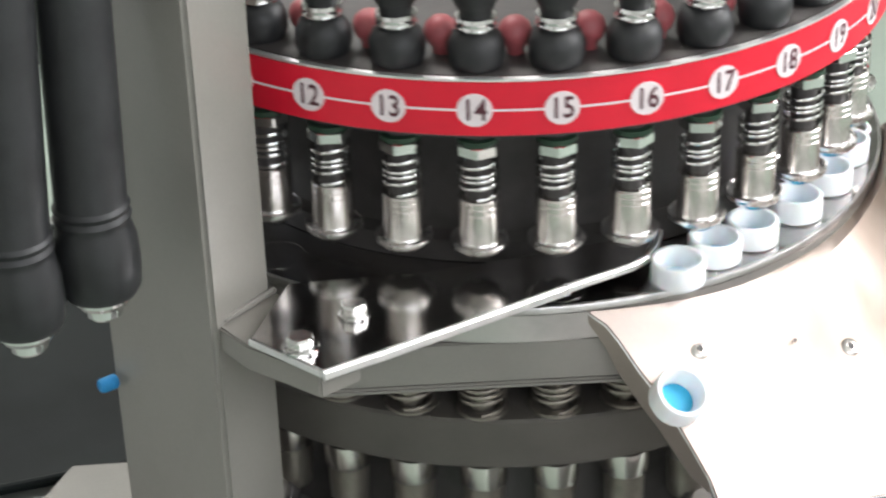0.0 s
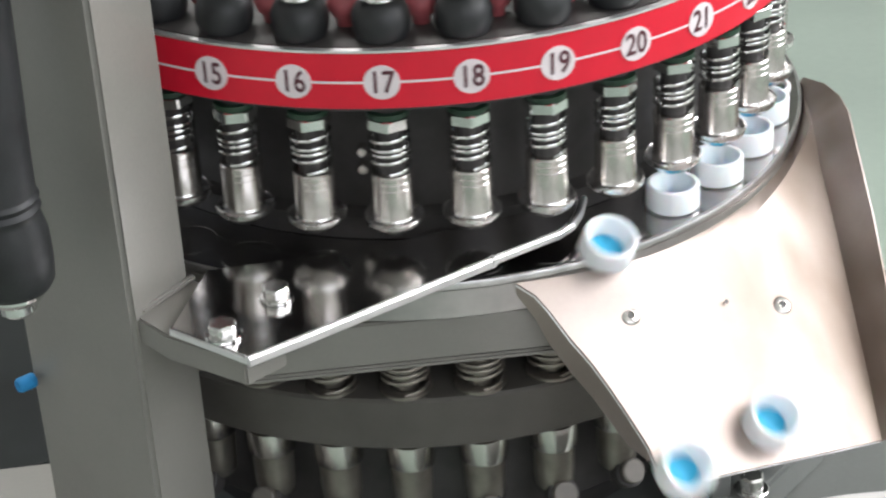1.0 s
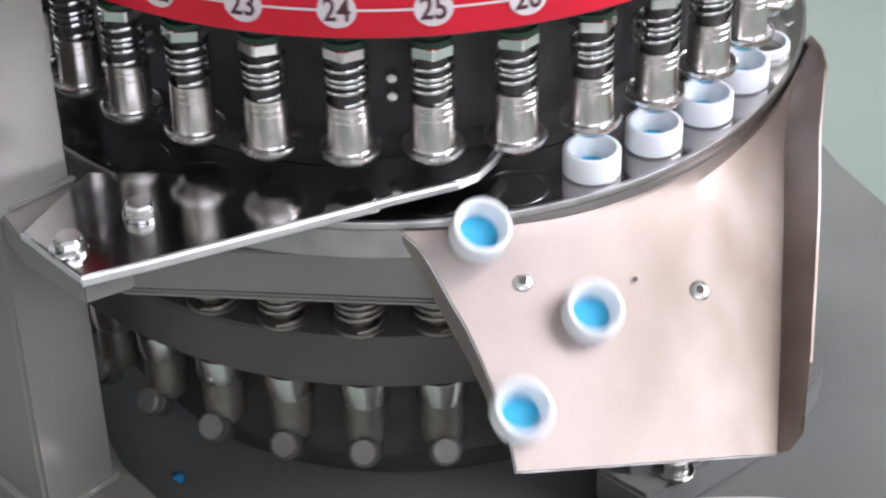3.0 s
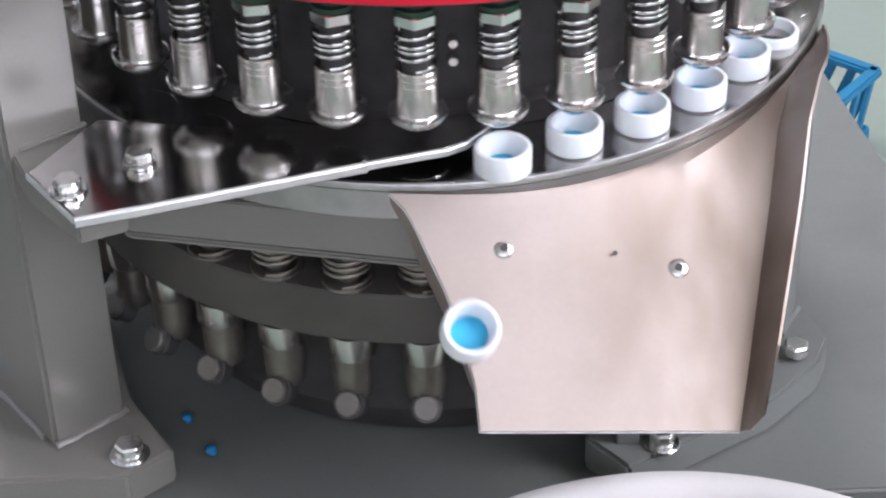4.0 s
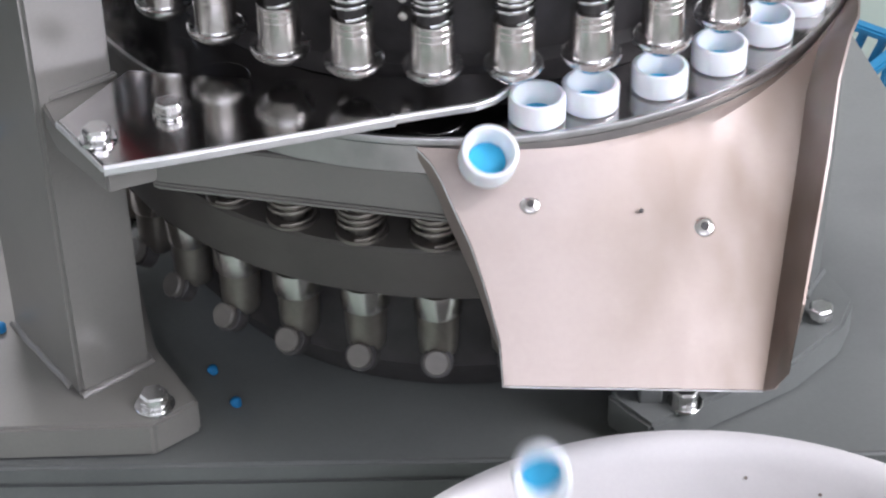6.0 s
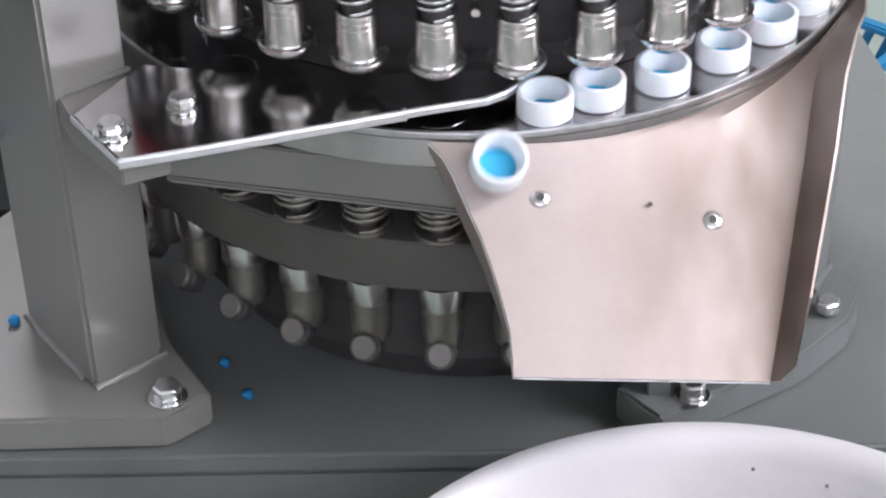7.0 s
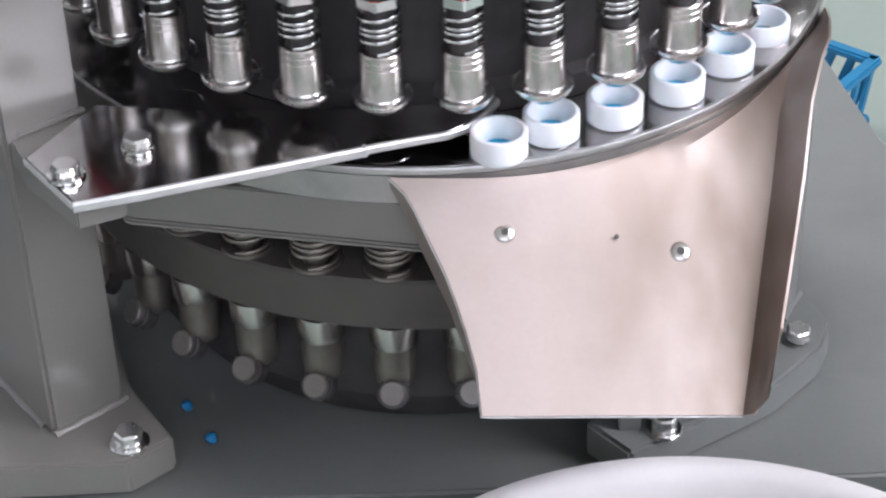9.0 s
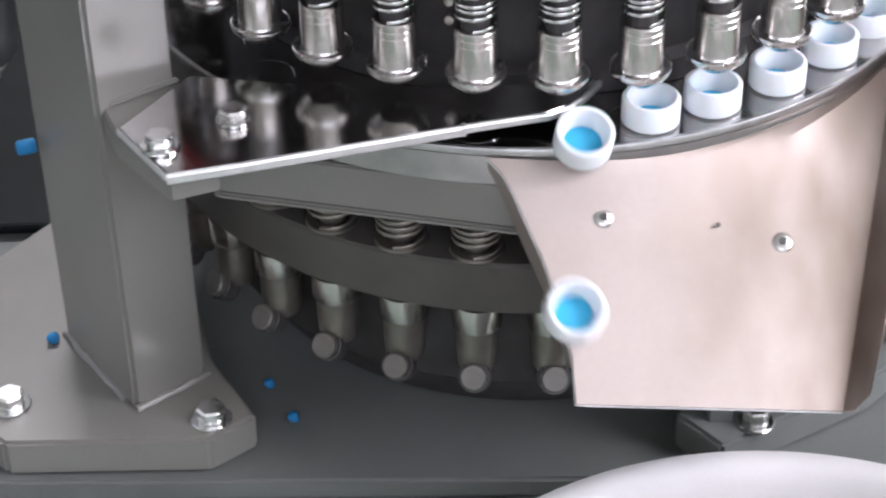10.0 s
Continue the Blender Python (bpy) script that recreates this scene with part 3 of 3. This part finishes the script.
def chute():
    root = new("chute")
    tagged(root, "brushed stainless discharge chute under the die table's edge", "chute")
    left = [(-0.0205, -0.2132), (-0.0135, -0.2195), (-0.009, -0.2245), (-0.002, -0.235), (0.004, -0.246), (0.0088, -0.258), (0.0125, -0.269), (0.0165, -0.2825), (0.0178, -0.2995)]
    right = [(0.2025, -0.07), (0.194, -0.095), (0.1845, -0.115), (0.1739, -0.138), (0.1648, -0.165), (0.1578, -0.197), (0.1507, -0.226), (0.1432, -0.258), (0.1354, -0.290)]
    rise = [0.45, 0.75, 0.95, 1, 1, 0.97, 0.92, 0.83, 0.7]
    spread = [0.0, 0.35, 0.8, 1, 1, 0.97, 0.92, 0.83, 0.7]
    cols, last = 24, len(left) - 1
    grid = []
    for j, ((lx, ly), (rx, ry)) in enumerate(zip(left, right)):
        fade = (1 - j / last) ** 2.2
        row = []
        for i in range(cols + 1):
            u = i / cols
            x, y = lx + (rx - lx) * u, ly + (ry - ly) * u
            # the upper edge is cut to the round of the die table
            ang = radians(-95.5 + (76.5 * u))
            tx, ty = 0.2137 * math.cos(ang), 0.2137 * math.sin(ang)
            x0, y0 = left[0][0] + (right[0][0] - left[0][0]) * u, left[0][1] + (right[0][1] - left[0][1]) * u
            x, y = x + fade * (tx - x0), y + fade * (ty - y0)
            p = on_chute(x, y)
            row.append(p)
        b = row[-1]
        ahead, behind = Vector(right[min(j + 1, last)]), Vector(right[max(j - 1, 0)])
        along = (ahead - behind).to_3d()
        out = along.cross(CHUTE_N) * -1
        out = (out if out.x > 0 else -out).normalized() * spread[j]
        for ang in (25, 55):
            row.append(b + out * 0.0022 * math.sin(radians(ang)) + CHUTE_N * 0.0022 * (1 - math.cos(radians(ang))))
        row.append(b + out * 0.006 + CHUTE_N * 0.012 * rise[j])
        row.append(b + out * 0.0108 + CHUTE_N * 0.024 * rise[j])
        grid.append(row)
    # the lower corner of the wall is rounded off
    e = grid[-1]
    e[-1] = e[-1] - CHUTE_N * 0.007 + Vector((0.002, 0.008, 0.004))
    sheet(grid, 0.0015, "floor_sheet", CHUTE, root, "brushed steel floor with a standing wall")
    border = [row[0] for row in grid] + [p for p in grid[-1][1:cols + 1]]
    # Brighter metal along the cut edge paints in the light it catches.
    part("cut_edge", tube([p - CHUTE_N * 0.0006 for p in border], 0.0006, 6), BRIGHT_EDGE, root, "cut edge, its caught light put into brighter metal", 60)
    skirt = [[row[0].copy(), row[0] + Vector((0.001, 0.002, -0.02)) * d] for row, d in zip(grid[:-1], (0.3, 0.7, 1, 1, 1, 1, 0.9, 0.4))]
    sheet(skirt, 0.0012, "left_skirt", CHUTE, root, "downturned edge")
    for x, y, turn in ((0.0312, -0.2276, 10), (0.1122, -0.2275, 50)):
        s = part("screw", lathe([(0.0017, 0.0006), (0.002, 0.0016), (0.0038, 0.0014), (0.0049, 0.0007), (0.0053, 0.0), (0.0053, -0.0004), (0, -0.0004)], 28), STEEL, root, "round-headed socket screw", 40)
        s.matrix_basis = Matrix.Translation(on_chute(x, y, 0.0010)) @ CHUTE_N.to_track_quat("Z", "Y").to_matrix().to_4x4() @ pose(0, 0, 0, 0, 0, turn)
        part("socket", hexagon(0.003, 0.0, 0.0015, 0.0), DARK, s)
        # Dark ring paints in the shade line round the screw head.
        part("seat_ring", lathe([(0.005, -0.0008), (0.0061, -0.0008), (0.0058, 0.0001), (0.005, 0.0001)], 24), DARK, s, "dark ring for the shade round the screw head")
    h = part("pinhole", lathe([(0, -0.0002), (0.0011, -0.0002), (0.0011, 0.0003), (0, 0.0003)], 12), DARK, root, "small dark pinhole")
    h.matrix_basis = Matrix.Translation(on_chute(0.0826, -0.2245, 0.0032)) @ CHUTE_N.to_track_quat("Z", "Y").to_matrix().to_4x4()
    return root


chute()

# ---- bowl and surroundings ----
def bowl():
    prof = [(0, -0.36), (0.13, -0.36), (0.142, -0.352), (0.1705, -0.172), (0.173, -0.160), (0.1755, -0.1535), (0.179, -0.1502), (0.183, -0.1492), (0.1868, -0.1502), (0.1885, -0.154), (0.188, -0.158), (0.184, -0.16), (0.15, -0.356), (0.142, -0.365), (0, -0.365)]
    b = part("bowl", lathe(prof, 128, pose(0.108, -0.432, 0)), BOWL, smooth=40)
    tagged(b, "large white plastic bowl that catches the tablets", "bowl")
    for i, (x, z) in enumerate(((0.172, -0.168), (0.137, -0.166), (0.2, -0.175))):
        r = 0.1722 - (-0.163 - z) * 0.17
        bm = bmesh.new()
        bmesh.ops.create_icosphere(bm, subdivisions=1, radius=0.0011)
        c = part("speck", bm, WOOD)
        c.location = (x, -0.432 + math.sqrt(r * r - (x - 0.108) ** 2), z)
        tagged(c, "tiny brown speck stuck to the bowl's inner wall", "speck", "specks")
    st = new("stool")
    st.location = (0.108, -0.432, Z_FLOOR)
    part("seat", lathe([(0, -0.395 - Z_FLOOR), (0.16, -0.395 - Z_FLOOR), (0.16, -0.3652 - Z_FLOOR), (0, -0.3652 - Z_FLOOR)], 48), PAINT, st)
    for i in range(4):
        part("leg", tube([(0.11 * math.cos(i * 1.571 + .78), 0.11 * math.sin(i * 1.571 + .78), -0.3951 - Z_FLOOR), (0.14 * math.cos(i * 1.571 + .78), 0.14 * math.sin(i * 1.571 + .78), 0)], 0.012), PAINT, st)
    tagged(st, "plain grey stool under the bowl", "stool")


bowl()


def hanging_hose(x, y, z, radius, lean):
    root = new("hose")
    root.location = (x, y, z)
    tagged(root, "black rubber hose with a chromed end fitting hanging beside the column", "hose", "hoses")
    part("fitting", lathe([(0, 0.003), (0.0075, 0.003), (0.0088, 0.0045), (0.0092, 0.009), (0.0125, 0.0105), (0.014, 0.013), (0.014, 0.016), (0, 0.016)], 32), CHROME, root, "chromed end", 30)
    part("cuff", lathe([(0, 0.0161), (0.0168, 0.0161), (0.0188, 0.0195), (0.0196, 0.03), (0.0192, 0.043), (0.0172, 0.051), (0.0168, 0.053), (0.0179, 0.0555), (0.0166, 0.058), (0.0177, 0.0605), (0.016, 0.063), (0, 0.063)], 36), RUBBER, root, "thick rubber cuff", 40)
    part("pipe", tube([(0, 0, 0.06), (lean * 0.3, 0.01, 0.15), (lean, 0.02, 0.35), (lean * 1.4, 0.02, 0.7)], radius, 32), RUBBER, root, smooth=60)


hanging_hose(-0.248, -0.19, 0.021, 0.0165, 0.012)
hanging_hose(-0.284, -0.20, 0.015, 0.0165, 0.02)


def crumbs():
    for x, y, z, s, on in ((-0.136, -0.147, Z_BASE, 0.0032, "base"), (-0.121, -0.174, Z_BASE, 0.0034, "base"), (-0.250, -0.1365, Z_FOOT, 0.0036, "column foot")):
        bm = bmesh.new()
        bmesh.ops.create_icosphere(bm, subdivisions=2, radius=s)
        for v in bm.verts:
            v.co *= 1 + 0.35 * noise.noise(v.co * 400)
            v.co.z *= 0.8
        o = part("powder_crumb", bm, CRUMB, smooth=50)
        o.location = (x, y, z + s * 0.75)
        tagged(o, f"small blue crumb of tablet powder on the {on}", "crumb", "powder crumbs")


crumbs()


def crate():
    root = new("crate")
    root.matrix_world = pose(0.372, 1.225, Z_FLOOR, 0, 0, 50)
    tagged(root, "shallow blue plastic crate holding a pale plastic bag on the floor", "crate")
    w, d, t = 0.32, 0.26, 0.006
    part("bottom", box(w, d, t, 0.002, pose(0, 0, t / 2)), CRATE, root)
    for x, y, sx, sy in ((-w / 2, 0, t, d), (w / 2, 0, t, d), (0, -d / 2, w, t), (0, d / 2, w, t)):
        part("side", box(sx + 0.001, sy + 0.001, 0.03, 0.002, pose(x, y, 0.016)), CRATE, root)
        part("rim", box(sx + 0.012, sy + 0.012, 0.012, 0.003, pose(x, y, 0.114)), CRATE, root)
        n = 9
        for k in range(n):
            u = (k + 0.5) / n - 0.5
            lean = pose(0, 0, 0, 0, 18, 0) if sx > sy else pose(0, 0, 0, 18, 0, 0)
            size = (0.012, t) if sx > sy else (t, 0.012)
            part("slat", box(*size, 0.08, 0.0015, pose(x + (u * w if sx > sy else 0), y + (u * d if sy > sx else 0), 0.07) @ lean), CRATE, root)
    bm = bmesh.new()
    bmesh.ops.create_icosphere(bm, subdivisions=4, radius=1)
    for v in bm.verts:
        v.co *= 1 + 0.22 * noise.noise(v.co * 3.1) + 0.08 * noise.noise(v.co * 9)
    bm.transform(pose(0, 0, 0.055) @ Matrix.Diagonal((0.11, 0.09, 0.04, 1)))
    bag = part("plastic_bag", bm, FILM, smooth=60)
    bag.matrix_world = root.matrix_world.copy()
    tagged(bag, "crumpled pale plastic bag in the blue crate", "bag")


crate()


def far_box():
    b = part("pedestal", box(0.2, 0.3, 0.036, 0.006, pose(0, 0, -0.037)), WOOD)
    b.matrix_world = pose(0.859, 0.531, -0.5, 0, 0, 23)
    part("post", box(0.08, 0.08, 0.4, 0.004, pose(0, 0, -0.2502)), WOOD, b)
    part("foot", box(0.18, 0.26, 0.03, 0.004, pose(0, 0, -0.4352)), WOOD, b)
    part("slot", box(0.012, 0.03, 0.004, 0.001, pose(-0.045, 0.085, -0.0192)), DARK, b, "dark slot")
    b.location.z = Z_FLOOR + 0.4502
    tagged(b, "brown-grey wooden pedestal on the green floor", "pedestal")


far_box()


# ---- tablets ----
def build_tablet():
    shell = part("tablet", lathe([(0, 0.0003), (0.0119, 0.0003), (0.0128, 0.0012), (0.0128, 0.0118), (0.0122, 0.0126), (0.0108, 0.0127), (0.0101, 0.012), (0.0086, 0.0030), (0.0082, 0.0020), (0, 0.0020)], 40, Matrix.Diagonal((1.05, 1.05, 1.04, 1))), TABLET, smooth=40)
    tagged(shell, "white cup-shaped pressed tablet with a blue centre", "tablet", "tablets")
    part("core", lathe([(0.0001, 0.0022), (0.0083, 0.0022), (0.0081, 0.0027), (0.006, 0.003), (0, 0.0031)], 32, Matrix.Diagonal((1.05, 1.05, 1.04, 1))), BLUE, shell, "blue powder core", 40)
    return shell


# the moment at which each station's tablet tips over the table's edge; those marked True drop off farther along the edge
TIPS = {15: -0.13, 16: 0.05, 17: 0.36, 18: 0.655, 19: 0.745, 20: 1.04, 21: 1.585, 22: 1.965, 23: 2.355, 24: 2.7, 25: 2.825, 26: 2.98, 27: 3.35, 28: 3.75,
        29: 4.11, 30: 4.5, 31: 4.99, 32: 5.3, 33: 5.605, 34: 5.95, 35: 6.25, 36: 6.535, 37: 6.92, 38: 7.225, 39: 7.53, 40: 7.8, 41: 7.9, 42: 8.205, 43: 8.625,
        44: 9.105, 45: 9.475, 46: 9.725, 47: 10.04, 48: 10.38, 49: 10.7, 50: 11.0, 51: 11.3, 52: 11.6, 53: 11.9, 54: 12.2}
MID = {19: 0.003, 25: -0.011, 41: 0.0}
SIDE_SLIDE = [(0.1, 0.0105, -0.2265), (0.2, 0.0105, -0.249), (0.3, 0.0220, -0.2785)]
DRAG = {29: 1.17, 32: 1.22, 37: 1.27, 39: 1.22, 40: 1.05, 43: 0.85, 44: 0.92}
MID_SLIDE = [(0.1, 0.069, -0.220), (0.2, 0.072, -0.251), (0.3, 0.079, -0.294)]


def lying(p, spin=0.0):
    """Flat on the chute at p."""
    return Matrix.Translation(p - CHUTE_N * 0.0063) @ CHUTE_N.to_track_quat("Z", "Y").to_matrix().to_4x4() @ pose(0, 0, 0, 0, 0, spin)


GAP = 7.9                     # degrees between tablets that touch


def queue():
    """Angles of the tablets on the table, every fiftieth of a second: each rides with its die until the one before holds it up."""
    ride = {}
    before = {}
    order = sorted(TIPS)
    for step in range(-100, 501):
        t = step / 50
        for i, k in enumerate(order):
            tip, edge = TIPS[k], (-71.5 if k in MID else -82.0)
            if t > tip:
                continue
            free = station_angle(k) - PITCH * RATE * t
            gate = edge + (0 if k in MID else 8) * (1 - min(max((t - tip + 0.65) / 0.6, 0), 1)) ** 1.15
            a = max(free, gate)
            for j in order[max(i - 2, 0):i]:
                if t <= TIPS[j] - 0.03:
                    a = max(a, before[j] + GAP)
            if k in before:
                a = max(min(a, before[k] + 0.4), before[k] - 1.6)
            before[k] = a
            ride.setdefault(k, {})[step] = a, a - free
    return ride


RIDE = queue()


def tablet_rows(k, tip):
    """Rides with its station, is held by the scraper, tips over the edge, slides down the chute and drops into the bowl."""
    mid = k in MID
    r_exit = 0.205 if mid else 0.206
    rows = []
    aside = random.uniform(-0.001, 0.004)
    marks = {round(tip - d, 2) for d in (0.5, 0.3, 0.2, 0.1) if 0 <= tip - d <= 10}
    for t in sorted({i / 10 for i in range(101)} | marks):
        step = int(round(t * 50))
        if t > tip - 0.05 or step not in RIDE[k]:
            continue
        a, held = RIDE[k][step]
        out = min(max((t - tip + 0.55) / 0.5, 0), 1)
        r = R_PUNCH + aside * min(held / 8, 1)
        r += (r_exit - r) * out ** 2
        z = -0.0145 * min(max((a + 34) / 14, 0), 1)
        rows.append((t, pose(r * math.cos(radians(a)), r * math.sin(radians(a)), z)))
    spin = random.uniform(-20, 20)
    if mid:
        start = Vector((0.071 + MID[k], -0.207, 0.004))
    else:
        start = Vector((0.018, -0.217, 0.004))
    after = [(0.0, lying(start, spin * 0.3))]
    for dt, x, y in (MID_SLIDE if mid else SIDE_SLIDE):
        after.append((dt * DRAG.get(k, 1), lying(on_chute(x + MID.get(k, 0), y, 0.0067), spin * (0.5 + dt * 2))))
    lx, ly = (MID_SLIDE if mid else SIDE_SLIDE)[-1][1:]
    p = on_chute(lx, ly)
    late = 0.3 * DRAG.get(k, 1) - 0.3
    after.append((0.4 + late, Matrix.Translation((lx + 0.012, ly - 0.043, p.z - 0.045)) @ pose(0, 0, 0, 60, 10, spin)))
    after.append((0.5 + late, Matrix.Translation((lx + 0.02, ly - 0.058, p.z - 0.15)) @ pose(0, 0, 0, 95, 20, spin)))
    fx, fy = 0.108 + 0.09 * math.cos(k * 2.4), -0.429 + 0.07 * math.sin(k * 2.4)
    after.append((0.62 + late, Matrix.Translation((fx, fy, -0.3598)) @ pose(0, 0, 0, 20, 5, spin)))
    after.append((0.7 + late, Matrix.Translation((fx, fy, -0.3598)) @ pose(0, 0, 0, 0, 0, spin)))
    for dt, m in after:
        t = round(tip + dt, 3)
        if t >= 0:
            rows.append((t, m))
    if rows[0][0] > 0:
        rows.insert(0, (0.0, rows[0][1]))
    if rows[-1][0] < 10:
        rows.append((10.0, rows[-1][1]))
    return rows


tablet_one = build_tablet()
TABLETS = {}
for k in TIPS:
    TABLETS[k] = tablet_one if not TABLETS else copy_thing(tablet_one, Matrix())


def motions():
    walk(turret, [(i / 4, pose(0, 0, 0, 0, 0, -PITCH * RATE * i / 4)) for i in range(41)])
    for k, tip in TIPS.items():
        walk(TABLETS[k], tablet_rows(k, tip))


motions()
